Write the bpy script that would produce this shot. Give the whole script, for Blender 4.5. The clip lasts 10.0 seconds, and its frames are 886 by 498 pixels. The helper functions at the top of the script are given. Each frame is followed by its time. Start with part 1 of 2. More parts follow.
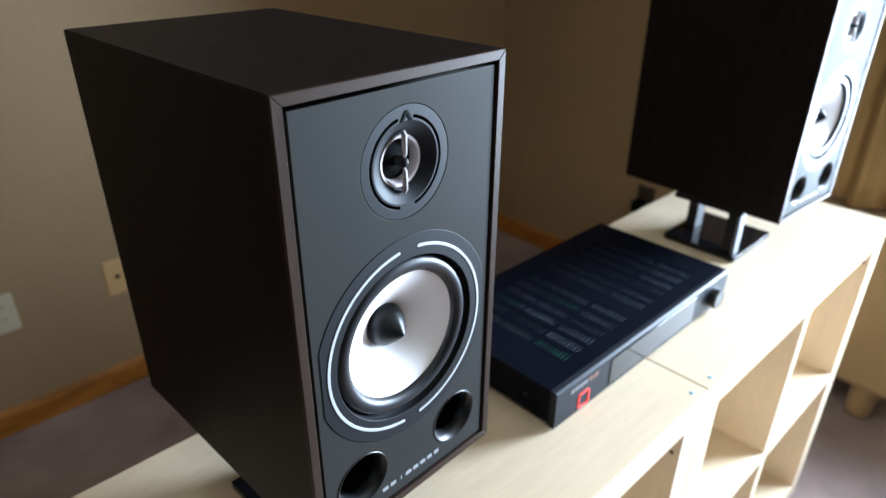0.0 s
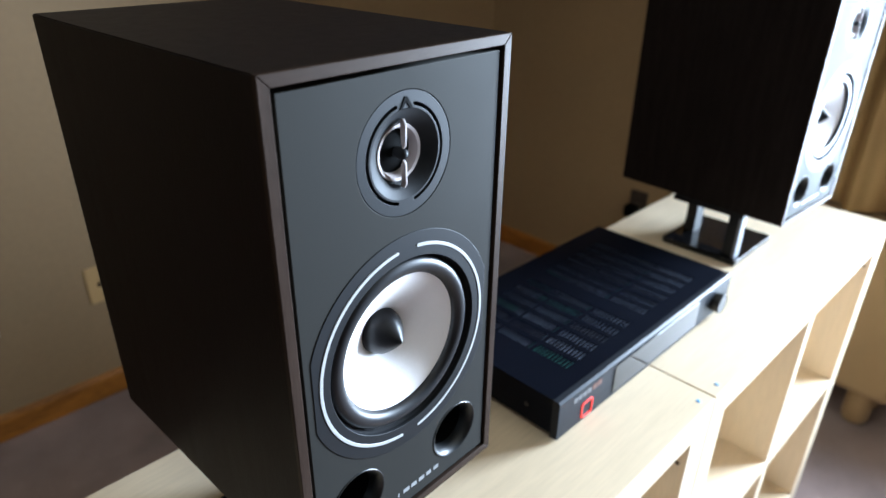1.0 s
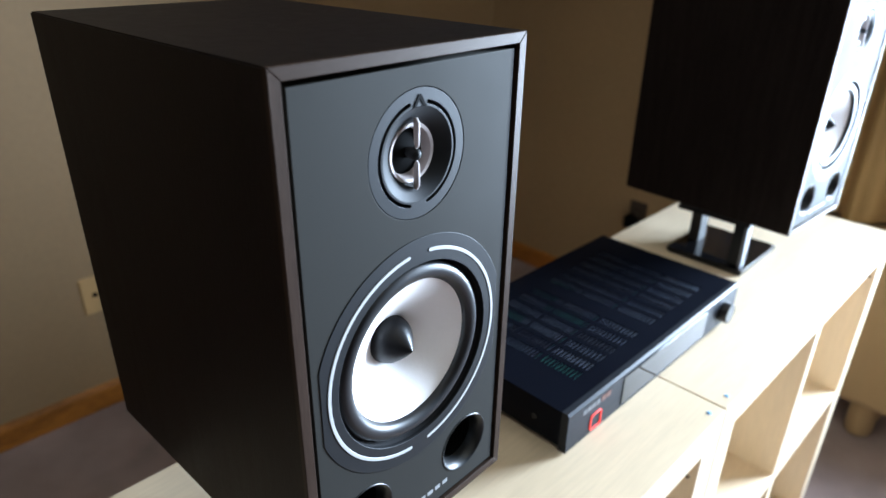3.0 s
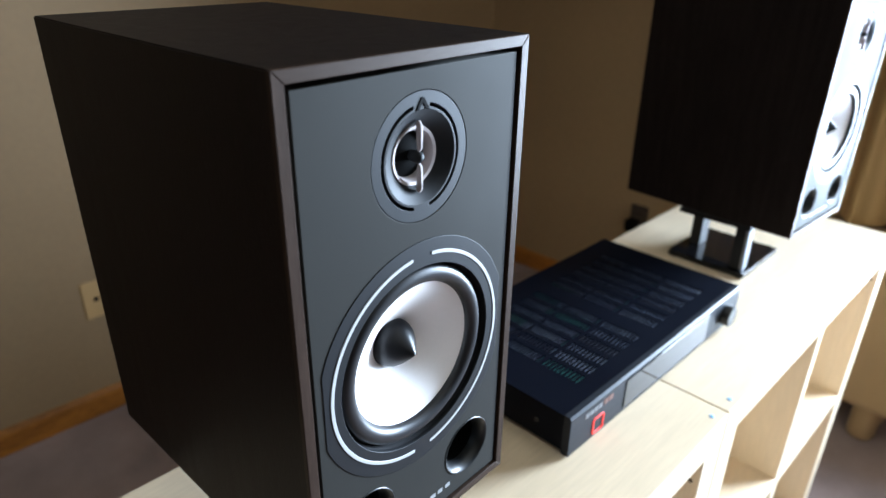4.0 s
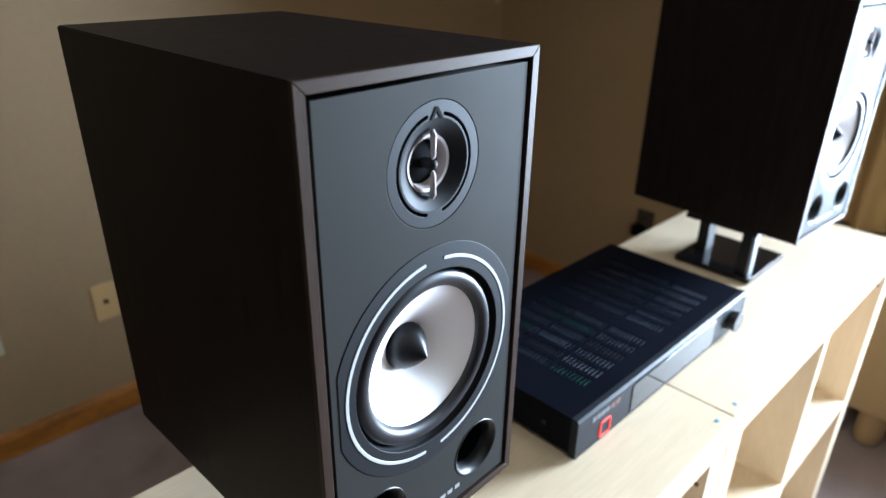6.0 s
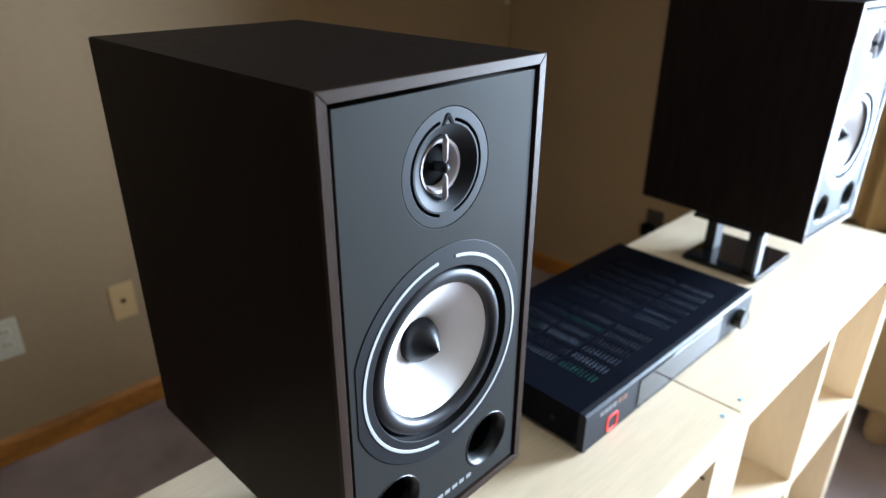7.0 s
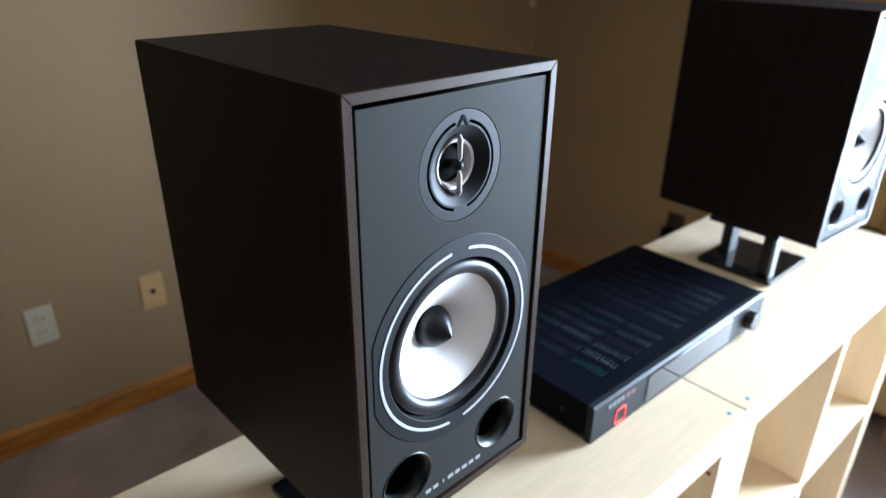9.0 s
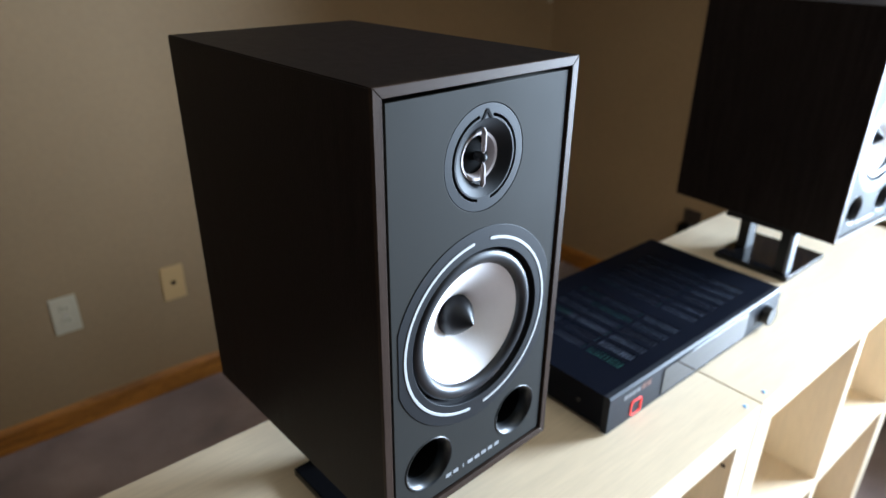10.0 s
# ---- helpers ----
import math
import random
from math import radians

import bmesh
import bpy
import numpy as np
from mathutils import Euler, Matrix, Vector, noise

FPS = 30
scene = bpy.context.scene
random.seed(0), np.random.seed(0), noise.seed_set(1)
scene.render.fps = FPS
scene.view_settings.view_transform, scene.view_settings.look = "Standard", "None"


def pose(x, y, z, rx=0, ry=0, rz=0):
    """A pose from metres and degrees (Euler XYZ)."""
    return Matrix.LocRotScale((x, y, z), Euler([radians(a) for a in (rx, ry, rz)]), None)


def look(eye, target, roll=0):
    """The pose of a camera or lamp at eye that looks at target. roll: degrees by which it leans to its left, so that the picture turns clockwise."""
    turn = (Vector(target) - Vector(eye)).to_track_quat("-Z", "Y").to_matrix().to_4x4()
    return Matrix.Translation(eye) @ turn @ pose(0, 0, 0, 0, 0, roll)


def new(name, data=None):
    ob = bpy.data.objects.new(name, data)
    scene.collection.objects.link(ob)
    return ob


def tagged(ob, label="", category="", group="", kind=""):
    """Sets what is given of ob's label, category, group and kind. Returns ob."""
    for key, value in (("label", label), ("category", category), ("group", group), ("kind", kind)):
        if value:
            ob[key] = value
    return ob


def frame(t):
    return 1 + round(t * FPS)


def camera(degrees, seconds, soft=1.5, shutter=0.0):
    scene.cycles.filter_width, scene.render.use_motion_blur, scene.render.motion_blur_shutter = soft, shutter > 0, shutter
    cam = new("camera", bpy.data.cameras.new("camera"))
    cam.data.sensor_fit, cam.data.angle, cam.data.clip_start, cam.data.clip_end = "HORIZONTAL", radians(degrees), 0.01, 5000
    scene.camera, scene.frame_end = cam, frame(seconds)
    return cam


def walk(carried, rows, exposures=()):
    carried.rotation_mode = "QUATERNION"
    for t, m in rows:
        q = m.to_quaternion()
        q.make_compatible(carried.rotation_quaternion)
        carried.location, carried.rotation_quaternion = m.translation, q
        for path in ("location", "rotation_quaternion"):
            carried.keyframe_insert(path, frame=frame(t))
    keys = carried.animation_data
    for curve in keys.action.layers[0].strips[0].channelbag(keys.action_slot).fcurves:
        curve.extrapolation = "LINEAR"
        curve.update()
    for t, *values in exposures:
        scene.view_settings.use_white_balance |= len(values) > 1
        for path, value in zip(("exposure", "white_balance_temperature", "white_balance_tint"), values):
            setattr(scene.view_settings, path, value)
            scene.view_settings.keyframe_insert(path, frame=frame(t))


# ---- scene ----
cam = camera(68.3, 10.0, soft=1.5)
cam.data.dof.use_dof = True
cam.data.dof.focus_distance = 0.47
cam.data.dof.aperture_fstop = 6.0
PATH = [
    (0, (-0.177, -0.324, 1.362), (1.052, 0.959, 0.443), 0.5),
    (0.5, (-0.172, -0.306, 1.352), (1.081, 0.963, 0.447), 0.8),
    (1, (-0.162, -0.295, 1.34), (1.099, 0.971, 0.441), 0.8),
    (1.5, (-0.159, -0.283, 1.333), (1.11, 0.981, 0.441), 0.9),
    (2, (-0.157, -0.278, 1.328), (1.118, 0.985, 0.445), 1.1),
    (2.5, (-0.159, -0.278, 1.328), (1.12, 0.988, 0.455), 1.1),
    (4, (-0.162, -0.277, 1.327), (1.121, 0.997, 0.473), 0.9),
    (4.5, (-0.158, -0.271, 1.327), (1.129, 1.004, 0.481), 1.0),
    (5, (-0.159, -0.269, 1.326), (1.136, 1.004, 0.489), 1.3),
    (5.5, (-0.164, -0.273, 1.328), (1.122, 1.008, 0.486), 1.2),
    (7, (-0.188, -0.295, 1.341), (1.065, 1.016, 0.498), 0.4),
    (7.5, (-0.192, -0.301, 1.344), (1.042, 1.023, 0.493), 0.4),
    (8, (-0.195, -0.309, 1.347), (1.029, 1.026, 0.499), 0.5),
    (8.5, (-0.2, -0.316, 1.35), (1.014, 1.03, 0.506), 0.6),
    (9, (-0.207, -0.325, 1.35), (0.996, 1.033, 0.508), 0.7),
    (9.5, (-0.218, -0.331, 1.35), (0.969, 1.037, 0.501), 0.6),
    (10, (-0.223, -0.332, 1.352), (0.945, 1.049, 0.498), 0.6),
]
walk(cam, [(t, look(eye, target, roll)) for t, eye, target, roll in PATH])

# ---------------- world, window light, exposure ----------------
WIN_X, WIN_Y0, WIN_Y1, WIN_Z0, WIN_Z1 = 1.99, -1.05, -0.28, 0.45, 1.80
world = bpy.data.worlds.new("sky")
scene.world = world
world.use_nodes = True
wn = world.node_tree.nodes
sky = wn.new("ShaderNodeTexSky")
sky.sky_type = "NISHITA"
sky.sun_disc = False
sky.sun_elevation, sky.sun_rotation = radians(35), radians(200)
world.node_tree.links.new(sky.outputs["Color"], wn["Background"].inputs["Color"])
wn["Background"].inputs["Strength"].default_value = 0.12

sun_data = bpy.data.lights.new("sun", "SUN")
sun_data.energy, sun_data.angle, sun_data.color = 1.0, radians(12), (1.0, 0.95, 0.88)
sun_ob = new("sun", sun_data)
sun_ob.matrix_world = look((-3, -6, 8), (0, 0, 0))

sky_data = bpy.data.lights.new("window_daylight", "AREA")
sky_data.shape, sky_data.size, sky_data.size_y = "RECTANGLE", WIN_Y1 - WIN_Y0 - 0.12, WIN_Z1 - WIN_Z0 - 0.12
sky_data.energy, sky_data.color = 196.0, (0.61, 0.78, 1.0)
sky_data.spread = radians(126)
sky_ob = new("window_daylight", sky_data)
wy, wz = (WIN_Y0 + WIN_Y1) / 2, (WIN_Z0 + WIN_Z1) / 2
sky_ob.matrix_world = look((WIN_X + 0.06, wy, wz), (0.0, wy, wz))
scene.view_settings.exposure = 0.0


# ---------------- materials ----------------
def material(name, base, rough=0.5, metal=0.0, vary=0.15, scale=8.0, stretch=(1, 1, 1), fine=120.0, bump=0.05, bump_scale=None,
             coat=0.0, ior=1.45, rough_vary=0.08, sheen=0.0, tint=(1, 1, 1)):
    """A surface with a broad tone variation, a fine grain and a light relief."""
    m = bpy.data.materials.new(name)
    m.use_nodes = True
    nt = m.node_tree
    n, l = nt.nodes, nt.links
    b = n["Principled BSDF"]
    co = n.new("ShaderNodeTexCoord")
    mp = n.new("ShaderNodeMapping")
    mp.inputs["Scale"].default_value = stretch
    l.new(co.outputs["Object"], mp.inputs["Vector"])
    big = n.new("ShaderNodeTexNoise")
    big.inputs["Scale"].default_value, big.inputs["Detail"].default_value = scale, 4
    small = n.new("ShaderNodeTexNoise")
    small.inputs["Scale"].default_value, small.inputs["Detail"].default_value = fine, 3
    for t in (big, small):
        l.new(mp.outputs["Vector"], t.inputs["Vector"])
    mix = n.new("ShaderNodeMix")
    mix.data_type = "FLOAT"
    mix.inputs["Factor"].default_value = 0.45
    l.new(big.outputs["Fac"], mix.inputs["A"])
    l.new(small.outputs["Fac"], mix.inputs["B"])
    ramp = n.new("ShaderNodeValToRGB")
    e = ramp.color_ramp.elements
    e[0].position, e[1].position = 0.3, 0.7
    e[0].color = (*[c * (1 - vary) for c in base], 1)
    e[1].color = (*[min(1, c * (1 + vary)) for c in base], 1)
    l.new(mix.outputs["Result"], ramp.inputs["Fac"])
    l.new(ramp.outputs["Color"], b.inputs["Base Color"])
    rr = n.new("ShaderNodeMapRange")
    rr.inputs["To Min"].default_value = max(0.02, rough - rough_vary)
    rr.inputs["To Max"].default_value = min(1, rough + rough_vary)
    l.new(big.outputs["Fac"], rr.inputs["Value"])
    l.new(rr.outputs["Result"], b.inputs["Roughness"])
    b.inputs["Metallic"].default_value = metal
    b.inputs["IOR"].default_value = ior
    b.inputs["Specular Tint"].default_value = (*tint, 1)
    b.inputs["Coat Weight"].default_value = coat
    b.inputs["Sheen Weight"].default_value = sheen
    if bump:
        bp = n.new("ShaderNodeBump")
        bp.inputs["Strength"].default_value = bump
        bp.inputs["Distance"].default_value = 0.002
        src = small
        if bump_scale:
            src = n.new("ShaderNodeTexNoise")
            src.inputs["Scale"].default_value, src.inputs["Detail"].default_value = bump_scale, 4
            l.new(mp.outputs["Vector"], src.inputs["Vector"])
        l.new(src.outputs["Fac"], bp.inputs["Height"])
        l.new(bp.outputs["Normal"], b.inputs["Normal"])
    return m


WALL = material("painted_wall", (0.300, 0.198, 0.105), 0.75, vary=0.08, scale=2.5, fine=60, bump=0.12, bump_scale=180)
# for the unseen ceiling; warm tone chosen to tint bounced light
CEIL = material("ceiling_paint", (0.62, 0.53, 0.40), 0.9, vary=0.03, scale=3, fine=90, bump=0.2, bump_scale=120)
CARPET = material("carpet", (0.265, 0.190, 0.170), 0.95, vary=0.48, scale=5.0, fine=260, bump=0.9, bump_scale=420, sheen=0.15)
OAK_Y = material("orange_oak_along_y", (0.33, 0.123, 0.019), 0.42, vary=0.60, scale=5, stretch=(9, 1, 9), fine=40, bump=0.08)
OAK_X = material("orange_oak_along_x", (0.33, 0.123, 0.019), 0.42, vary=0.60, scale=5, stretch=(1, 9, 9), fine=40, bump=0.08)
BIRCH = material("birch_veneer", (0.71, 0.56, 0.385), 0.40, vary=0.10, scale=2.2, stretch=(1, 11, 11), fine=24, bump=0.03)
BIRCH_UP = material("birch_veneer_upright", (0.71, 0.56, 0.385), 0.44, vary=0.09, scale=2.2, stretch=(11, 11, 1), fine=24, bump=0.03)
HOLE = material("drilled_hole", (0.12, 0.08, 0.05), 0.8, bump=0)
CAP = material("blue_screw_cap", (0.22, 0.48, 0.80), 0.5, bump=0)
EBONY = material("black_ash_vinyl", (0.0112, 0.0083, 0.0084), 0.50, ior=1.20, tint=(1.0, 0.84, 0.66), vary=0.58, scale=10, stretch=(9, 9, 1), fine=90, bump=0.10)
FRAME_V = material("walnut_black_edge_upright", (0.032, 0.020, 0.015), 0.46, ior=1.22, tint=(1.0, 0.78, 0.62), vary=0.35, scale=12, stretch=(9, 9, 1), fine=90, bump=0.08)
FRAME_H = material("walnut_black_edge_level", (0.032, 0.020, 0.015), 0.46, ior=1.22, tint=(1.0, 0.78, 0.62), vary=0.35, scale=12, stretch=(1, 9, 9), fine=90, bump=0.08)
BAFFLE = material("satin_charcoal_baffle", (0.0250, 0.0245, 0.0225), 0.66, ior=1.18, tint=(1.0, 0.96, 0.86), vary=0.04, scale=12, fine=500, bump=0.03, bump_scale=900)
PLATE = material("graphite_plastic", (0.0095, 0.0105, 0.0122), 0.55, ior=1.28, vary=0.05, scale=14, fine=400, bump=0.02)
BLACK = material("matt_black", (0.004, 0.004, 0.004), 0.7, ior=1.12, vary=0.1, bump=0)
PORT = material("port_black", (0.008, 0.009, 0.010), 0.36, ior=1.42, vary=0.1, bump=0, rough_vary=0.04)
RUBBER = material("black_rubber", (0.010, 0.010, 0.0115), 0.42, vary=0.1, scale=20, fine=300, bump=0.02)
GLOSSBLACK = material("gloss_black_plastic", (0.006, 0.006, 0.007), 0.34, ior=1.32, vary=0.1, scale=12, bump=0, rough_vary=0.04)
CONE = material("white_paper_cone", (0.91, 0.865, 0.845), 0.70, vary=0.02, scale=18, fine=300, bump=0.05)
WHITE = material("white_print", (0.42, 0.42, 0.42), 0.5, vary=0.03, bump=0)
SILVER = material("satin_silver", (0.40, 0.35, 0.34), 0.55, metal=0.2, vary=0.05, bump=0)
GLASSBLACK = material("black_glass", (0.006, 0.006, 0.007), 0.05, vary=0.1, bump=0, rough_vary=0.02)
AMP = material("black_steel_case", (0.0034, 0.0046, 0.0092), 0.40, ior=1.17, vary=0.1, scale=14, fine=500, bump=0.03)
AMP_FRONT = material("brushed_black_aluminium", (0.022, 0.025, 0.031), 0.42, ior=1.25, metal=0.0, vary=0.08, scale=10, stretch=(1, 12, 12), fine=160, bump=0.03)
KNOB = material("black_knob", (0.008, 0.008, 0.009), 0.3, bump=0)
STEEL = material("dull_steel", (0.030, 0.029, 0.028), 0.55, metal=0.2, vary=0.1, bump=0)
PCB = material("green_circuit_board", (0.07, 0.34, 0.27), 0.35, vary=0.4, scale=60, fine=300, bump=0.1)
ALU = material("bare_aluminium", (0.15, 0.158, 0.178), 0.45, metal=0.5, vary=0.1, bump=0)
# invented pale filler under the amplifier lid, so that its slots read bright
SLOT_PALE = material("pale_blue_slot_filler", (0.38, 0.45, 0.58), 0.4, vary=0.2, scale=40, bump=0)
ALMOND = material("almond_plastic", (0.53, 0.34, 0.15), 0.5, vary=0.03, bump=0)
BROWN = material("brown_plastic", (0.05, 0.036, 0.027), 0.5, ior=1.25, vary=0.03, bump=0)
IVORY = material("white_plastic", (0.50, 0.44, 0.32), 0.5, vary=0.03, bump=0)
TAN = material("tan_upholstery", (0.34, 0.215, 0.10), 0.8, vary=0.12, scale=5, fine=220, bump=0.3, bump_scale=350, sheen=0.1)
CURTAIN = material("gold_brown_curtain", (0.40, 0.25, 0.105), 0.85, vary=0.12, scale=4, stretch=(3, 3, 1), fine=240, bump=0.3, bump_scale=400)
cn = CURTAIN.node_tree
thin = cn.nodes.new("ShaderNodeBsdfTranslucent")
thin.inputs["Color"].default_value = (0.50, 0.29, 0.10, 1)
blend = cn.nodes.new("ShaderNodeMixShader")
blend.inputs["Fac"].default_value = 0.12
cn.links.new(cn.nodes["Principled BSDF"].outputs["BSDF"], blend.inputs[1])
cn.links.new(thin.outputs["BSDF"], blend.inputs[2])
cn.links.new(blend.outputs["Shader"], cn.nodes["Material Output"].inputs["Surface"])
WHITEPAINT = material("white_window_paint", (0.78, 0.77, 0.74), 0.45, vary=0.03, bump=0.02)
MARK = material("pale_grey_print", (0.28, 0.285, 0.29), 0.5, vary=0.03, bump=0)
GREYPRINT = material("grey_print", (0.17, 0.17, 0.175), 0.5, vary=0.03, bump=0)
ORANGE = material("orange_print", (0.16, 0.075, 0.06), 0.5, vary=0.03, bump=0)


def glowing(name, colour, power):
    m = bpy.data.materials.new(name)
    m.use_nodes = True
    b = m.node_tree.nodes["Principled BSDF"]
    b.inputs["Base Color"].default_value = (*colour, 1)
    b.inputs["Emission Color"].default_value = (*colour, 1)
    b.inputs["Emission Strength"].default_value = power
    return m


RED_LIGHT = glowing("red_standby_light", (1.0, 0.05, 0.035), 0.30)
GLASS = bpy.data.materials.new("window_glass")
GLASS.use_nodes = True
GLASS.node_tree.nodes["Principled BSDF"].inputs["Transmission Weight"].default_value = 1.0
GLASS.node_tree.nodes["Principled BSDF"].inputs["Roughness"].default_value = 0.0


# ---------------- mesh helpers ----------------
def finish(name, bm, mat, parent=None, label="", smooth=False):
    me = bpy.data.meshes.new(name)
    bmesh.ops.recalc_face_normals(bm, faces=bm.faces)
    bm.to_mesh(me)
    bm.free()
    me.materials.append(mat)
    if smooth:
        for p in me.polygons:
            p.use_smooth = True
        me.set_sharp_from_angle(angle=radians(38))
    ob = new(name, me)
    if parent is not None:
        ob.parent = parent
    if label:
        ob["label"] = label
    return ob


def part(name, bm, mat, parent, label="", smooth=False):
    return finish(name, bm, mat, parent, label, smooth)


def thing(name, m, label, category, group="", kind=""):
    ob = new(name)
    ob.empty_display_size = 0.05
    ob.matrix_world = m
    return tagged(ob, label, category, group, kind)


def box(x0, x1, y0, y1, z0, z1, bevel=0.0, seg=2, bm=None):
    own = bm is None
    bm = bm or bmesh.new()
    vs = [bm.verts.new((x, y, z)) for x in (x0, x1) for y in (y0, y1) for z in (z0, z1)]
    fs = []
    for a in ((0, 1, 3, 2), (4, 6, 7, 5), (0, 4, 5, 1), (2, 3, 7, 6), (0, 2, 6, 4), (1, 5, 7, 3)):
        fs.append(bm.faces.new([vs[i] for i in a]))
    if bevel:
        es = list({e for f in fs for e in f.edges})
        bmesh.ops.bevel(bm, geom=es, offset=bevel, segments=seg, profile=0.6, affect="EDGES")
    return bm


def lathe(profile, cx, cz, seg=64, bm=None, y0=0.0):
    """Turns (radius, y) pairs about an axis along y at (cx, cz)."""
    bm = bm or bmesh.new()
    rings = []
    for r, y in profile:
        if r < 1e-6:
            rings.append([bm.verts.new((cx, y0 + y, cz))])
        else:
            rings.append([bm.verts.new((cx + r * math.cos(2 * math.pi * i / seg), y0 + y, cz + r * math.sin(2 * math.pi * i / seg))) for i in range(seg)])
    for a, b in zip(rings, rings[1:]):
        for i in range(seg):
            j = (i + 1) % seg
            if len(a) == 1 and len(b) > 1:
                bm.faces.new((a[0], b[i], b[j]))
            elif len(b) == 1 and len(a) > 1:
                bm.faces.new((a[i], a[j], b[0]))
            elif len(a) > 1:
                bm.faces.new((a[i], a[j], b[j], b[i]))
    return bm


def lathe_z(profile, cx, cy, seg=32, bm=None):
    """Turns (radius, z) pairs about an upright axis."""
    bm = lathe([(r, z) for r, z in profile], 0, 0, seg, bm)
    bmesh.ops.transform(bm, matrix=Matrix.Translation((cx, cy, 0)) @ Matrix.Rotation(radians(90), 4, "X") @ Matrix.Scale(1, 4), verts=bm.verts)
    return bm


def circle(cx, cz, r, seg=72):
    return [(cx + r * math.cos(2 * math.pi * i / seg), cz + r * math.sin(2 * math.pi * i / seg)) for i in range(seg)]


def arc_band(cx, cz, r0, r1, a0, a1, seg=40):
    """Outline of a curved band with round ends, angles in degrees."""
    rm, h = (r0 + r1) / 2, (r1 - r0) / 2
    pts = []
    for i in range(seg + 1):
        a = radians(a0 + (a1 - a0) * i / seg)
        pts.append((cx + r1 * math.cos(a), cz + r1 * math.sin(a)))
    for i in range(1, 6):
        a, b = radians(a1), radians(a1 + 180 * i / 6)
        pts.append((cx + rm * math.cos(a) + h * math.cos(b), cz + rm * math.sin(a) + h * math.sin(b)))
    for i in range(seg + 1):
        a = radians(a1 + (a0 - a1) * i / seg)
        pts.append((cx + r0 * math.cos(a), cz + r0 * math.sin(a)))
    for i in range(1, 6):
        a, b = radians(a0), radians(a0 + 180 + 180 * i / 6)
        pts.append((cx + rm * math.cos(a) + h * math.cos(b), cz + rm * math.sin(a) + h * math.sin(b)))
    return pts


def plate(name, outlines, y_front, y_back, mat, parent, label="", bevel=0.0):
    """A flat plate in the x-z plane with holes: the first outline is its rim, the others are openings."""
    cu = bpy.data.curves.new(name, "CURVE")
    cu.dimensions, cu.fill_mode = "2D", "BOTH"
    cu.extrude = (y_back - y_front) / 2 - bevel
    cu.bevel_depth, cu.bevel_resolution, cu.offset = bevel, 1, -bevel
    for pts in outlines:
        sp = cu.splines.new("POLY")
        sp.points.add(len(pts) - 1)
        for p, (x, z) in zip(sp.points, pts):
            p.co = (x, z, 0, 1)
        sp.use_cyclic_u = True
    tmp = bpy.data.objects.new(name, cu)
    scene.collection.objects.link(tmp)
    dg = bpy.context.evaluated_depsgraph_get()
    me = bpy.data.meshes.new_from_object(tmp.evaluated_get(dg))
    bw = bmesh.new()
    bw.from_mesh(me)
    bmesh.ops.remove_doubles(bw, verts=bw.verts, dist=1e-6)
    bmesh.ops.recalc_face_normals(bw, faces=bw.faces)
    bw.to_mesh(me)
    bw.free()
    bpy.data.objects.remove(tmp)
    bpy.data.curves.remove(cu)
    me.transform(Matrix.Translation((0, (y_front + y_back) / 2, 0)) @ Matrix.Rotation(radians(90), 4, "X"))
    me.name = name
    me.materials.clear()
    me.materials.append(mat)
    ob = new(name, me)
    ob.parent = parent
    if label:
        ob["label"] = label
    return ob


def structure(name, bm, mat, label, category=""):
    return tagged(finish(name, bm, mat), label, category, "", "structure")


# ---------------- the room ----------------
# south and west walls are unseen, set far away to keep bounce light low
RX0, RX1, RY0, RY1, RZ = -7.5, 1.99, -6.5, 1.587, 2.44
structure("floor", box(RX0 - 0.15, RX1 + 0.15, RY0 - 0.15, RY1 + 0.15, -0.12, 0.0), CARPET, "mauve brown short pile carpet over the whole floor", "floor")
structure("ceiling", box(RX0 - 0.15, RX1 + 0.15, RY0 - 0.15, RY1 + 0.15, RZ, RZ + 0.12), CEIL, "plain unseen ceiling, toned warm to tint the bounced light", "ceiling")
structure("wall_north", box(RX0 - 0.15, RX1, RY1, RY1 + 0.15, 0, RZ), WALL, "beige painted wall with two outlets", "wall")
structure("wall_south", box(RX0 - 0.15, RX1, RY0 - 0.15, RY0, 0, RZ), WALL, "plain beige wall out of view, set far off to cut bounce", "wall")
structure("wall_west", box(RX0 - 0.15, RX0, RY0, RY1, 0, RZ), WALL, "plain beige wall out of view, set far off to cut bounce", "wall")
bm = bmesh.new()
for y0, y1, z0, z1 in ((WIN_Y1, RY1 + 0.15, 0, RZ), (RY0 - 0.15, WIN_Y0, 0, RZ), (WIN_Y0, WIN_Y1, 0, WIN_Z0), (WIN_Y0, WIN_Y1, WIN_Z1, RZ)):
    box(RX1, RX1 + 0.15, y0, y1, z0, z1, bm=bm)
structure("wall_east", bm, WALL, "beige painted wall with a window opening", "wall")


def baseboard(name, along, a0, a1, at, side, mat):
    """An oak board with an eased top edge; side is the way in which it stands off the wall."""
    prof = [(0, 0), (0.013, 0), (0.013, 0.058), (0.011, 0.068), (0.006, 0.076), (0.0, 0.079)]
    bm = bmesh.new()
    ends = []
    for a in (a0, a1):
        ends.append([bm.verts.new((a, at + side * d, z) if along == "x" else (at + side * d, a, z)) for d, z in prof])
    for i in range(len(prof)):
        j = (i + 1) % len(prof)
        bm.faces.new((ends[0][i], ends[0][j], ends[1][j], ends[1][i]))
    bm.faces.new(ends[0])
    bm.faces.new(ends[1])
    return structure(name, bm, mat, "orange-stained oak baseboard along the foot of the wall", "baseboard")


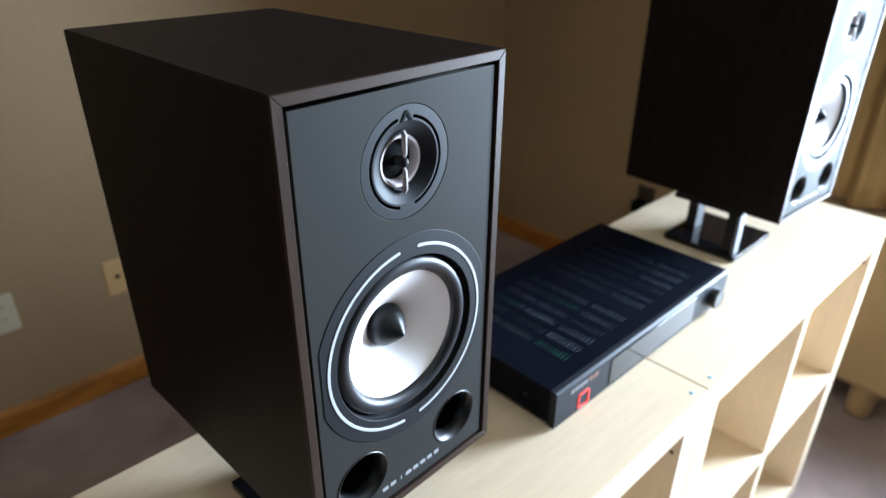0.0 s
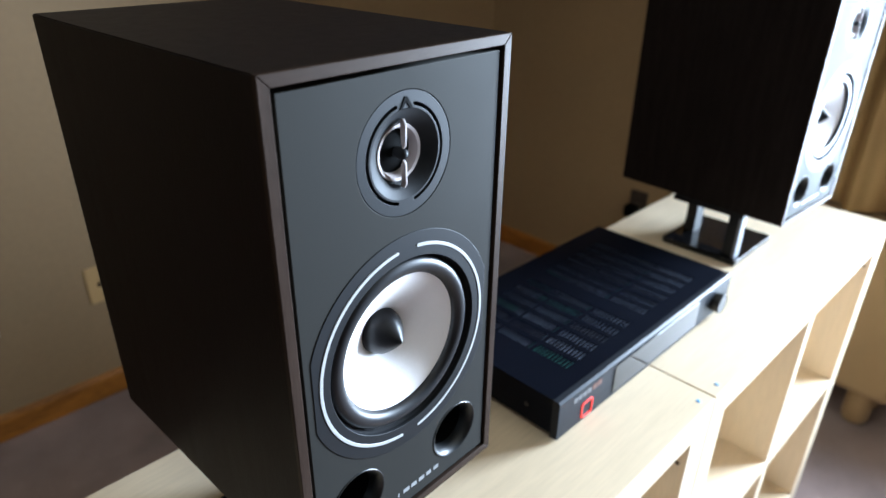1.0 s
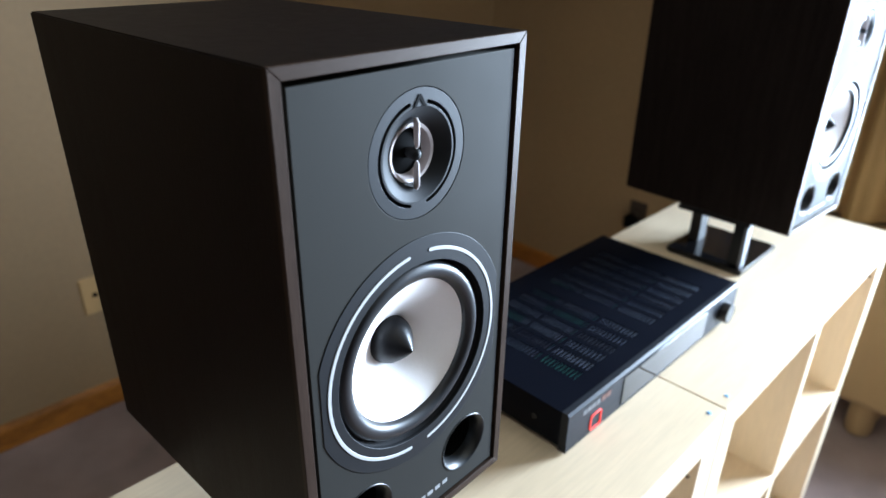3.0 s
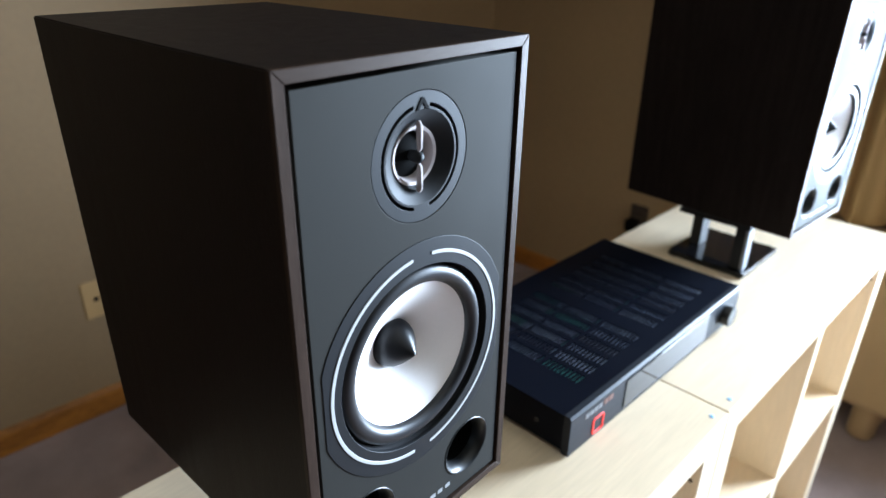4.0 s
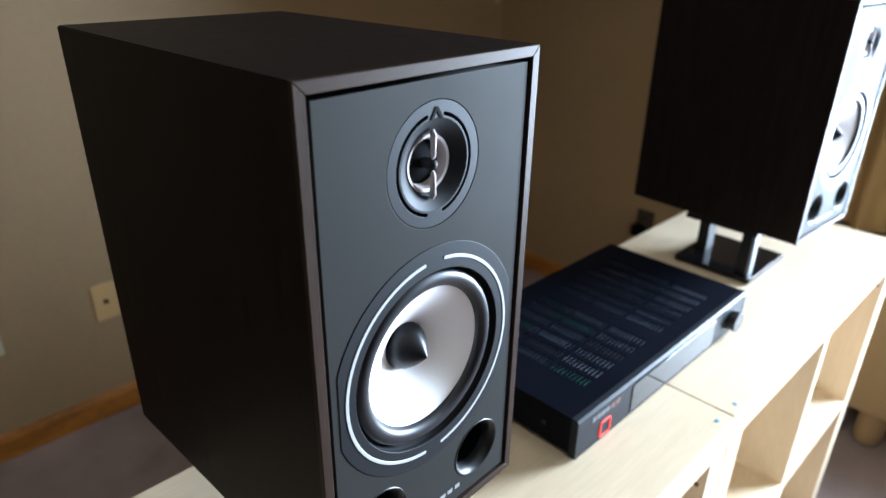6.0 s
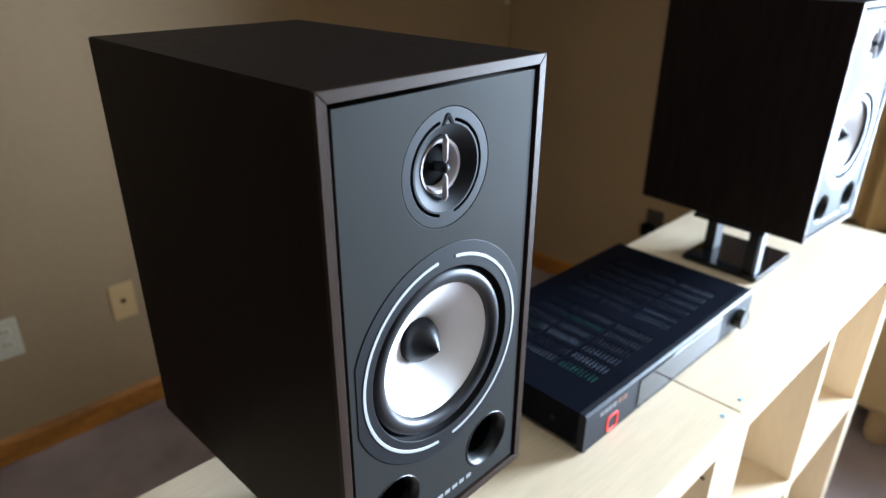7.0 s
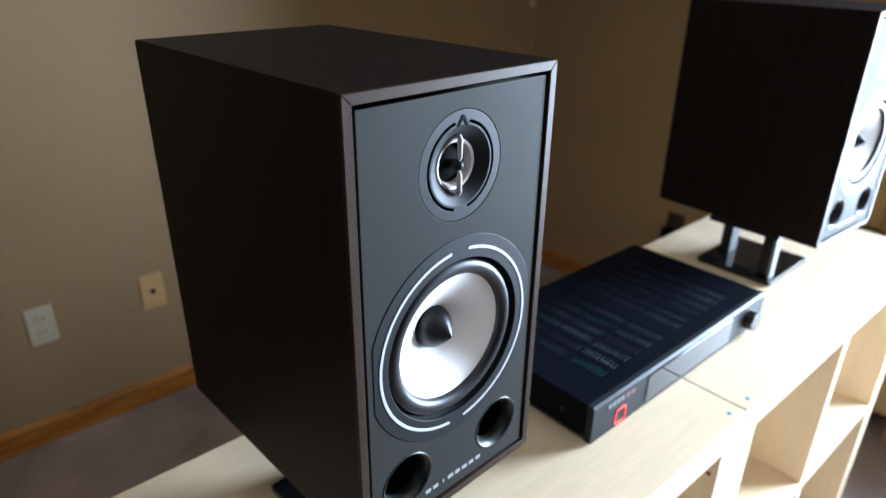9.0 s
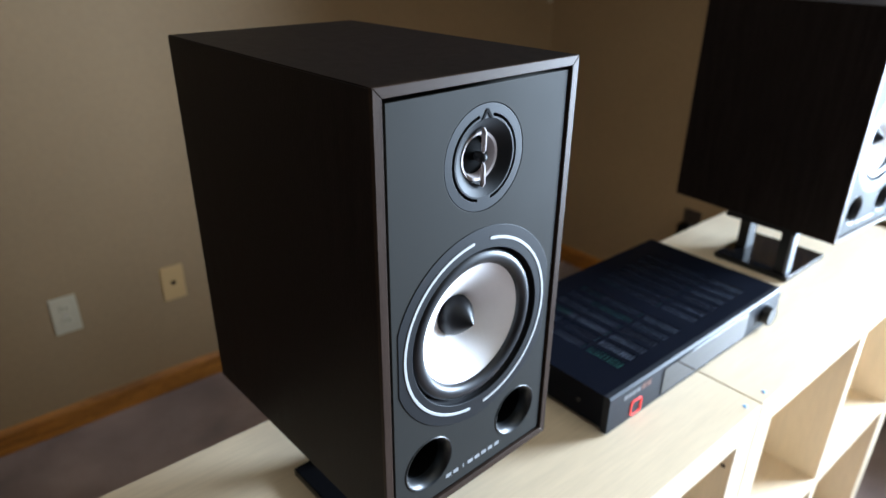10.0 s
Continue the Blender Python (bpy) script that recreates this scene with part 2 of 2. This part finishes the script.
baseboard("baseboard", "x", RX0, RX1 - 0.013, RY1, -1, OAK_X)
baseboard("baseboard", "y", RY0, RY1, RX1, -1, OAK_Y)

# window in the east wall
win = tagged(new("window_1"), "white framed window with two panes", "window", "", "structure")
win.matrix_world = pose(WIN_X + 0.05, WIN_Y0, WIN_Z0)
ww, wh = WIN_Y1 - WIN_Y0, WIN_Z1 - WIN_Z0
for y0, y1, z0, z1 in ((0, 0.05, 0, wh), (ww - 0.05, ww, 0, wh), (ww / 2 - 0.03, ww / 2 + 0.03, 0.05, wh - 0.05), (0.05, ww - 0.05, 0, 0.05), (0.05, ww - 0.05, wh - 0.05, wh)):
    part("window_frame", box(0.055, 0.095, y0, y1, z0, z1, 0.004), WHITEPAINT, win)
for y0, y1 in ((0.05, ww / 2 - 0.03), (ww / 2 + 0.03, ww - 0.05)):
    pane = part("pane", box(0.072, 0.076, y0, y1, 0.05, wh - 0.05), GLASS, win)
    pane.visible_shadow = False
part("window_sill", box(-0.09, 0.05, -0.04, ww + 0.04, -0.03, -0.002, 0.006), WHITEPAINT, win)


# ---------------- shelf units ----------------
SHELF_Z, SHELF_Y0, SHELF_Y1 = 0.79, -0.070, 0.322


def shelf_unit(x0, x1, label):
    """A two by two cube shelf with thick outer boards; every board is a part."""
    w, d, h, t, q = x1 - x0, SHELF_Y1 - SHELF_Y0, SHELF_Z, 0.048, 0.024
    u = thing("cube_shelf", pose(x0, SHELF_Y0, 0), label, "shelf", "cube shelves side by side")
    part("top_board", box(0, w, 0, d, h - t, h, 0.0012), BIRCH, u)
    part("side_board", box(0, t, 0.0005, d, 0, h - t, 0.0012), BIRCH_UP, u)
    part("side_board", box(w - t, w, 0.0005, d, 0, h - t, 0.0012), BIRCH_UP, u)
    part("bottom_board", box(t, w - t, 0.0005, d, 0.0, 0.048, 0.0012), BIRCH, u)
    c = w / 2 - 0.004
    part("middle_shelf", box(t, w - t, 0.002, d - 0.002, 0.386, 0.410, 0.001), BIRCH, u)
    part("divider", box(c - q / 2, c + q / 2, 0.002, d - 0.002, 0.410, h - t, 0.001), BIRCH_UP, u)
    part("divider", box(c - q / 2, c + q / 2, 0.002, d - 0.002, 0.048, 0.386, 0.001), BIRCH_UP, u)
    part("drilled_hole", lathe_z([(0, -0.0006), (0.0032, -0.0006), (0.0032, 0.0006), (0, 0.0006)], 0, 0, 16), HOLE, u).matrix_basis = pose(w - t - 0.0004, 0.012, 0.702, 0, 90, 0)
    return u


UNIT_L = shelf_unit(-0.2225, 0.5660, "pale birch cube shelf standing on the carpet, two by two cells")
UNIT_R = shelf_unit(0.5685, 1.372, "pale birch cube shelf butted against its twin, empty cells")
for x, y, u in ((0.544, -0.057, UNIT_L), (0.594, -0.058, UNIT_R)):
    cap = part("screw_cap", lathe_z([(0, 0.0014), (0.0022, 0.0012), (0.0032, 0.0), (0.0032, -0.001)], 0, 0, 20), CAP, u, "small blue plastic dot")
    cap.matrix_basis = pose(x - u.location.x, y - SHELF_Y0, SHELF_Z)


# ---------------- loudspeakers ----------------
SW, SD, SH = 0.206, 0.314, 0.381


def speaker(m, label):
    s = thing("bookshelf_speaker", m, label, "loudspeaker", "pair of loudspeakers")
    f = 0.0077
    # cabinet with a recessed front
    bm = bmesh.new()
    o0, i0 = [(0, 0), (SW, 0), (SW, SH), (0, SH)], [(f, f), (SW - f, f), (SW - f, SH - f), (f, SH - f)]
    loops = [[bm.verts.new((x, y, z)) for x, z in q] for q, y in ((o0, SD), (o0, 0.0035), (i0, 0.0035), (i0, 0.13))]
    for q, r in zip(loops, loops[1:]):
        for k in range(4):
            bm.faces.new((q[k], q[(k + 1) % 4], r[(k + 1) % 4], r[k]))
    bm.faces.new(loops[0])
    bm.faces.new(loops[3])
    bmesh.ops.recalc_face_normals(bm, faces=bm.faces)
    back = {v for v in loops[0]}
    bmesh.ops.bevel(bm, geom=[e for e in bm.edges if e.verts[0] in back or e.verts[1] in back], offset=0.0010, segments=2, affect="EDGES")
    part("cabinet", bm, EBONY, s)
    # mitred edge strips
    for k, (a, b, c, d) in enumerate((((0, 0), (SW, 0), (SW - f, f), (f, f)), ((SW, 0), (SW, SH), (SW - f, SH - f), (SW - f, f)),
                                      ((SW, SH), (0, SH), (f, SH - f), (SW - f, SH - f)), ((0, SH), (0, 0), (f, f), (f, SH - f)))):
        bm = bmesh.new()
        lo = [bm.verts.new((x, 0.0, z)) for x, z in (a, b, c, d)]
        hi = [bm.verts.new((x, 0.0035, z)) for x, z in (a, b, c, d)]
        bm.faces.new(lo)
        bm.faces.new(hi)
        for i in range(4):
            bm.faces.new((lo[i], lo[(i + 1) % 4], hi[(i + 1) % 4], hi[i]))
        bmesh.ops.recalc_face_normals(bm, faces=bm.faces)
        bmesh.ops.bevel(bm, geom=[e for e in bm.edges if all(v.co.y == 0.0 for v in e.verts)], offset=0.0005, segments=1, affect="EDGES")
        part("edge_strip", bm, FRAME_V if k % 2 else FRAME_H, s)
    # baffle with its openings
    tx, tz, wx, wz2, px, pz = 0.1036, 0.3155, 0.1027, 0.1678, 0.0545, 0.0525
    b0 = 0.0018
    rim = [(0.0108, 0.0108), (SW - 0.0108, 0.0108), (SW - 0.0108, SH - 0.0108), (0.0108, SH - 0.0108)]
    plate("baffle", [rim, circle(tx, tz, 0.0418), circle(wx, wz2, 0.0735), circle(wx - px, pz, 0.0262), circle(wx + px, pz, 0.0262)],
          b0, 0.016, BAFFLE, s, bevel=0.0005)
    # tweeter
    slots = [arc_band(tx, tz, 0.0318, 0.0340, 104, 256), arc_band(tx, tz, 0.0318, 0.0340, -76, 76)]
    tw = plate("tweeter", [circle(tx, tz, 0.0415), circle(tx, tz, 0.0300, 72), *slots], b0 + 0.0002, 0.0060, PLATE, s, "round graphite tweeter faceplate", 0.0003)
    part("slot_backing", lathe([(0.0385, 0.0062), (0.0301, 0.0062), (0.0301, 0.0075), (0.0385, 0.0075), (0.0385, 0.0062)], tx, tz), BLACK, tw)
    horn = [(0.0300, b0 + 0.0002), (0.0288, 0.0026), (0.0262, 0.0040), (0.0235, 0.0056), (0.0212, 0.0074), (0.0194, 0.0088), (0.0188, 0.0160)]
    part("horn", lathe(horn, tx, tz), PLATE, tw, smooth=True)
    part("silver_ring", lathe([(0.0195, 0.0092), (0.0190, 0.0078), (0.0170, 0.0083), (0.0160, 0.0100), (0.0148, 0.0150)], tx, tz), SILVER, tw, smooth=True)
    part("dome", lathe([(0.0149, 0.0148), (0.0138, 0.0146), (0.0110, 0.0133), (0.0075, 0.0121), (0.0035, 0.0114), (0, 0.0112)], tx, tz, 48), BLACK, tw, smooth=True)
    part("bullet", lathe([(0, 0.0012), (0.0022, 0.0018), (0.0036, 0.0034), (0.0042, 0.0060), (0.0034, 0.0118)], tx, tz, 24), PLATE, tw, smooth=True)
    for sgn in (1, -1):
        bm = bmesh.new()
        prof = [(0.0030, 0.0042), (0.0060, 0.0018), (0.0200, 0.0014), (0.0232, 0.0036), (0.0225, 0.0062), (0.0170, 0.0060), (0.0070, 0.0058)]
        sides = [[bm.verts.new((tx + dx, y, tz + sgn * r)) for r, y in prof] for dx in (-0.0011, 0.0011)]
        bm.faces.new(sides[0])
        bm.faces.new(sides[1])
        for i in range(len(prof)):
            j = (i + 1) % len(prof)
            bm.faces.new((sides[0][i], sides[0][j], sides[1][j], sides[1][i]))
        bmesh.ops.recalc_face_normals(bm, faces=bm.faces)
        bmesh.ops.bevel(bm, geom=[e for e in bm.edges if abs(e.verts[0].co.x - e.verts[1].co.x) < 1e-6], offset=0.0005, segments=2, affect="EDGES")
        part("blade", bm, SILVER, tw, smooth=True)
    chev = [(-0.0042, 0.0), (-0.0026, 0.0), (0.0003, 0.0052), (0.0012, 0.0036), (0.0030, 0.0), (0.0052, 0.0), (0.0012, 0.0080), (-0.0004, 0.0080)]
    plate("emblem", [[(tx + 1.2 * x + 0.0002, tz + 0.0298 + 0.95 * z) for x, z in chev]], b0 - 0.0003, b0 + 0.0012, BLACK, tw, "black chevron emblem")
    # woofer
    fx = wx + 0.0008
    rimw = [(max(wx - 0.0862, min(wx + 0.0862, x)), z) for x, z in circle(fx, wz2, 0.0916, 120)]
    wo = plate("woofer", [rimw, circle(wx, wz2, 0.0722, 96)], b0 - 0.0005, b0 + 0.004, PLATE, s, "woofer with dark flange, rubber surround and white cone", 0.0004)
    for a0, a1 in ((97, 263.5), (-83.5, 83)):
        plate("ring_stripe", [arc_band(fx, wz2, 0.0794, 0.0820, a0, a1, 64)], b0 - 0.0010, b0 + 0.0006, WHITE, wo, "pale grey curved stripe", 0.0002)
    sur = [(0.0724, b0 + 0.0010), (0.0718, 0.0085), (0.0706, 0.0098), (0.0694, 0.0084)]
    sur += [(0.0628 + 0.0066 * math.cos(math.pi * i / 14), 0.0084 - 0.0056 * math.sin(math.pi * i / 14) + 0.0006 * i / 14) for i in range(1, 15)]
    sur += [(0.0560, 0.0096), (0.0550, 0.0104)]
    part("surround", lathe(sur, wx, wz2, 96), RUBBER, wo, smooth=True)
    cone = [(0.0557 - (0.0557 - 0.0165) * k / 14, 0.0094 + 0.0242 * (k / 14) ** 1.12) for k in range(15)]
    part("cone", lathe(cone, wx, wz2, 96), CONE, wo, "white paper cone", smooth=True)
    plug = [(0.0186, 0.0400), (0.0186, 0.0312), (0.0181, 0.0284), (0.0163, 0.0243), (0.0133, 0.0203), (0.0096, 0.0162), (0.0058, 0.0124), (0.0024, 0.0093), (0.0005, 0.0078), (0, 0.0076)]
    part("phase_plug", lathe(plug, wx, wz2, 48), GLOSSBLACK, wo, "glossy black bullet", smooth=True)
    # reflex ports
    for sx in (-px, px):
        flare = [(0.0264, b0 - 0.0002), (0.0260, b0 - 0.0006), (0.0252, b0 - 0.0004), (0.0238, 0.0028), (0.0222, 0.0050), (0.0209, 0.0085), (0.0202, 0.0130)]
        port = part("reflex_port", lathe(flare, wx + sx, pz, 56), PORT, s, smooth=True)
        part("port_tube", lathe([(0.0202, 0.0130), (0.0200, 0.0300), (0.0200, 0.1150), (0, 0.1150)], wx + sx, pz, 56), BLACK, port, smooth=True)
    # maker's mark as plain bars
    for k, wk in enumerate((0.0062, 0.0060, 0.0014, 0.0066, 0.0062, 0.0062, 0.0056, 0.0056)):
        x = 0.0684 + k * 0.0090 + (0.0028 if k == 2 else 0.0)
        part("mark_bar", box(x, x + wk, b0 - 0.0002, b0 + 0.0004, 0.0228, 0.0268), MARK, s)
    return s


def desk_stand(m, label):
    """A low stand: glossy base, two upright side panels, top plate; its origin is the middle of its base."""
    s = thing("speaker_stand", m, label, "speaker stand", "pair of loudspeaker stands")
    part("base_plate", box(-0.079, 0.079, -0.0715, 0.0715, 0.002, 0.012, 0.0015), GLASSBLACK, s)
    part("top_plate", box(-0.074, 0.074, -0.066, 0.066, 0.090, 0.098, 0.001), GLOSSBLACK, s)
    part("pad", box(-0.075, 0.075, -0.060, 0.060, 0.098, 0.100, 0.0004), RUBBER, s)
    # front post with a metal strip added for its window-lit face, and a rear post
    part("front_post", box(-0.070, -0.056, -0.058, -0.040, 0.012, 0.090, 0.001), GLOSSBLACK, s)
    part("lit_front_edge", box(-0.071, -0.050, -0.064, -0.058, 0.012, 0.090, 0.001), ALU, s, "metal strip added for the window-lit front face")
    part("rear_post", box(-0.018, 0.014, 0.040, 0.060, 0.012, 0.090, 0.001), STEEL, s, "dull metal post")
    for x in (-0.070, 0.070):
        for y in (-0.062, 0.062):
            part("rubber_foot", box(x - 0.006, x + 0.006, y - 0.006, y + 0.006, 0.0, 0.002), RUBBER, s)
    return s


S1 = pose(0, 0, 0.89, 0, 0, 2.4)
S2 = pose(0.936, 0.010, 0.89, 0, 0, -3.4)
desk_stand(pose(0.098, 0.144, SHELF_Z, 0, 0, 2.4), "low black speaker stand on the shelf, mostly hidden")
desk_stand(pose(1.0195, 0.1415, SHELF_Z), "low glossy black speaker stand with two upright panels")
speaker(S1, "black ash bookshelf loudspeaker with grey front and white woofer cone")
speaker(S2, "black ash bookshelf loudspeaker with bright reflecting grey front")


# ---------------- amplifier ----------------
def amplifier(m, w, d, h):
    a = thing("amplifier", m, "flat black stereo amplifier with slotted lid and red light", "amplifier")
    z0 = 0.006
    # tray: floor, sides and back
    bm = bmesh.new()
    box(0.001, w - 0.001, 0.010, d, z0, z0 + 0.0015, bm=bm)
    box(0.001, 0.0025, 0.010, d, z0 + 0.0015, h - 0.0016, bm=bm)
    box(w - 0.0025, w - 0.001, 0.010, d, z0 + 0.0015, h - 0.0016, bm=bm)
    box(0.0025, w - 0.0025, d - 0.0015, d, z0 + 0.0015, h - 0.0016, bm=bm)
    part("case", bm, AMP, a)
    # lid with real slots: two banks, three rows of groups
    xs, ys, slot_x, slot_y = [0.0], [0.0], [], []
    for bx, step in ((0.0610, 0.0263), (0.2420, 0.0272)):
        for k in range(6):
            xa = bx + k * step
            slot_x.append((xa, xa + 0.0180))
    for by in (0.027, 0.087, 0.147):
        for k in range(10):
            ya = by + k * 0.0056
            slot_y.append((ya, ya + 0.0024))
    for q in slot_x:
        xs += q
    for q in slot_y:
        ys += q
    xs.append(w)
    ys.append(d - 0.009)
    bm = bmesh.new()
    grid = [[bm.verts.new((x, y + 0.009, h)) for y in ys] for x in xs]
    for i in range(len(xs) - 1):
        for j in range(len(ys) - 1):
            if not (i % 2 == 1 and j % 2 == 1):
                bm.faces.new((grid[i][j], grid[i + 1][j], grid[i + 1][j + 1], grid[i][j + 1]))
    bmesh.ops.recalc_face_normals(bm, faces=bm.faces)
    bm.normal_update()
    bmesh.ops.solidify(bm, geom=bm.faces[:], thickness=0.0016)
    part("lid", bm, AMP, a)
    # what shows through the slots: green board, pale blocks added to brighten them
    inner = part("circuit_board", box(0.02, w - 0.02, 0.03, d - 0.01, h - 0.030, h - 0.028), PCB, a)
    random.seed(11)
    for i in range(14):
        for j in range(3):
            x, y = 0.034 + i * 0.0275, 0.036 + j * 0.067
            pick = (ALU, SLOT_PALE, SLOT_PALE, SLOT_PALE, SLOT_PALE, SLOT_PALE, SLOT_PALE, SLOT_PALE, PCB, SLOT_PALE)[random.randrange(10)]
            dz = random.uniform(0.0024, 0.0036)
            part("slot_filler", box(x, x + 0.026, y, y + 0.063, h - dz - 0.004, h - dz, 0.0005, 1), pick, inner)
    for y in (0.048, d - 0.040):
        sc = part("screw", lathe([(0, -0.0012), (0.0030, -0.0008), (0.0034, 0.0002)], 0, 0, 18), STEEL, a)
        sc.matrix_basis = pose(0.001, y, 0.028, 0, 0, -90)
    # front panel with a chamfered upper edge
    prof = [(0.010, 0.0025), (0.0, 0.0025), (0.0, h - 0.0026), (0.0022, h + 0.0005), (0.010, h + 0.0005)]
    bm = bmesh.new()
    ends = [[bm.verts.new((x, y, z)) for y, z in prof] for x in (0.0, w)]
    for i in range(len(prof)):
        j = (i + 1) % len(prof)
        bm.faces.new((ends[0][i], ends[0][j], ends[1][j], ends[1][i]))
    bm.faces.new(ends[0])
    bm.faces.new(ends[1])
    fp = part("front_panel", bm, AMP_FRONT, a, "brushed black aluminium front")
    part("display", box(0.117, 0.345, -0.0012, 0.002, z0 + 0.002, h - 0.0065, 0.0004, 1), GLASSBLACK, fp, "black glass display window")
    # marks and standby light
    for k in range(4):
        part("mark_bar", box(0.0290 + k * 0.0092, 0.0362 + k * 0.0092, -0.0006, 0.001, h - 0.0160, h - 0.0095), GREYPRINT, fp)
    for k in range(2):
        part("mark_bar", box(0.0675 + k * 0.0110, 0.0762 + k * 0.0110, -0.0006, 0.001, h - 0.0165, h - 0.0090), ORANGE, fp)
    def rounded(cx, cz, hw, r):
        return [(cx + sx * (hw - r) + r * math.cos(radians(a0 + 15 * k)), cz + sz * (hw - r) + r * math.sin(radians(a0 + 15 * k)))
                for sx, sz, a0 in ((1, 1, 0), (-1, 1, 90), (-1, -1, 180), (1, -1, 270)) for k in range(7)]

    sq, hole = rounded(0.0592, 0.0180, 0.0116, 0.004), rounded(0.0592, 0.0180, 0.0097, 0.0025)
    plate("standby_light", [sq, hole], -0.0012, 0.001, RED_LIGHT, fp, "glowing red square outline")
    # volume knob
    kn = part("volume_knob", lathe([(0.0158, -0.0002), (0.0158, -0.0105), (0.0148, -0.0126), (0.0, -0.0126)], w - 0.047, 0.026, 40), KNOB, fp, "round black knob", smooth=True)
    part("knob_rim", lathe([(0.0160, -0.0104), (0.0159, -0.0116), (0.0149, -0.0130), (0.0140, -0.0128)], w - 0.047, 0.026, 40), STEEL, kn, smooth=True)
    for x in (0.03, w - 0.03):
        for y in (0.03, d - 0.03):
            part("rubber_foot", lathe_z([(0, z0), (0.011, z0), (0.012, 0.0), (0, 0.0)], x, y, 20), RUBBER, a)
    return a


amplifier(pose(0.3505, 0.0255, SHELF_Z), 0.452, 0.247, 0.0565)


# ---------------- outlets on the walls ----------------
def wall_plate(m, mat, kind_name, label, duplex):
    o = thing(kind_name, m, label, "wall plate")
    pl = part("cover_plate", box(-0.035, 0.035, -0.005, 0.0, -0.057, 0.057, 0.0022), mat, o)
    if duplex:
        for z in (-0.0195, 0.0195):
            f = part("socket", lathe([(0, -0.0066), (0.0155, -0.0066), (0.017, -0.0050)], 0, z, 28), mat, pl)
            for x in (-0.0063, 0.0063):
                part("slit", box(x - 0.0011, x + 0.0011, -0.0070, -0.0060, z - 0.001, z + 0.0075), BLACK, f)
        part("screw", lathe([(0, -0.0060), (0.003, -0.0056), (0.003, -0.0050)], 0, 0, 16), SILVER, pl)
    else:
        part("jack", box(-0.007, 0.007, -0.0062, -0.004, -0.006, 0.007, 0.0006), BLACK, pl)
        for z in (-0.042, 0.042):
            part("screw", lathe([(0, -0.0060), (0.003, -0.0056), (0.003, -0.0050)], 0, z, 16), mat, pl)
    return o


wall_plate(pose(-0.0105, RY1, 0.376), IVORY, "power_outlet", "white duplex power outlet on the beige wall", True)
wall_plate(pose(0.295, RY1, 0.378), ALMOND, "phone_jack", "almond coloured phone jack plate on the beige wall", False)
e = wall_plate(pose(RX1, 0.815, 0.380, 0, 0, -90), BROWN, "power_outlet", "brown power outlet on the shaded wall with a black plug", True)
plug = tagged(finish("plug", box(-0.022, 0.022, -0.040, 0.0, -0.022, 0.022, 0.006), BLACK), "black power adapter plugged into the outlet", "plug")
plug.matrix_world = pose(RX1 - 0.0070, 0.826, 0.361, 0, 0, -90)


# ---------------- curtain and upholstered seat by the window ----------------
def curtain(y0, y1, z0, z1, x):
    bm = bmesh.new()
    n = 120
    cols = []
    for i in range(n + 1):
        u = i / n
        y = y0 + (y1 - y0) * u
        dx = 0.028 * math.sin(u * 2 * math.pi * 6.5) + 0.010 * math.sin(u * 2 * math.pi * 15 + 1)
        cols.append([bm.verts.new((x + dx * (1 - 0.25 * k / 6) + 0.006 * math.sin(k + u * 9), y, z0 + (z1 - z0) * k / 6)) for k in range(7)])
    for a, b in zip(cols, cols[1:]):
        for k in range(6):
            bm.faces.new((a[k], b[k], b[k + 1], a[k + 1]))
    bmesh.ops.recalc_face_normals(bm, faces=bm.faces)
    bm.normal_update()
    bmesh.ops.solidify(bm, geom=bm.faces[:], thickness=0.003)
    return tagged(finish("curtain", bm, CURTAIN, smooth=True), "gold brown curtain hanging in soft vertical folds", "curtain")


curtain(-0.27, 0.62, 0.61, 2.2, RX1 - 0.07)

seat = thing("ottoman", pose(1.765, -0.155, 0), "tan upholstered ottoman with round feet beside the shelf", "ottoman")
part("body", box(0, 0.21, 0, 0.62, 0.115, 0.60, 0.03, 4), TAN, seat, smooth=True)
for x in (0.06, 0.15):
    for y in (0.075, 0.545):
        part("foot", lathe_z([(0, 0.118), (0.036, 0.118), (0.038, 0.09), (0.038, 0.02), (0.032, 0.004), (0.026, 0.0), (0, 0.0)], x, y, 28), TAN, seat, smooth=True)


# small white piece in the corner of the room, built in a hook form
hook = thing("corner_piece", pose(RX1 - 0.030, RY1, 1.125), "small white piece near the corner, built in a hook form", "hook")
part("hook_plate", box(-0.011, 0.011, -0.004, 0.0, 0.0, 0.050, 0.002), IVORY, hook)
part("hook_arm", box(-0.005, 0.005, -0.018, -0.004, 0.006, 0.013, 0.002), IVORY, hook)
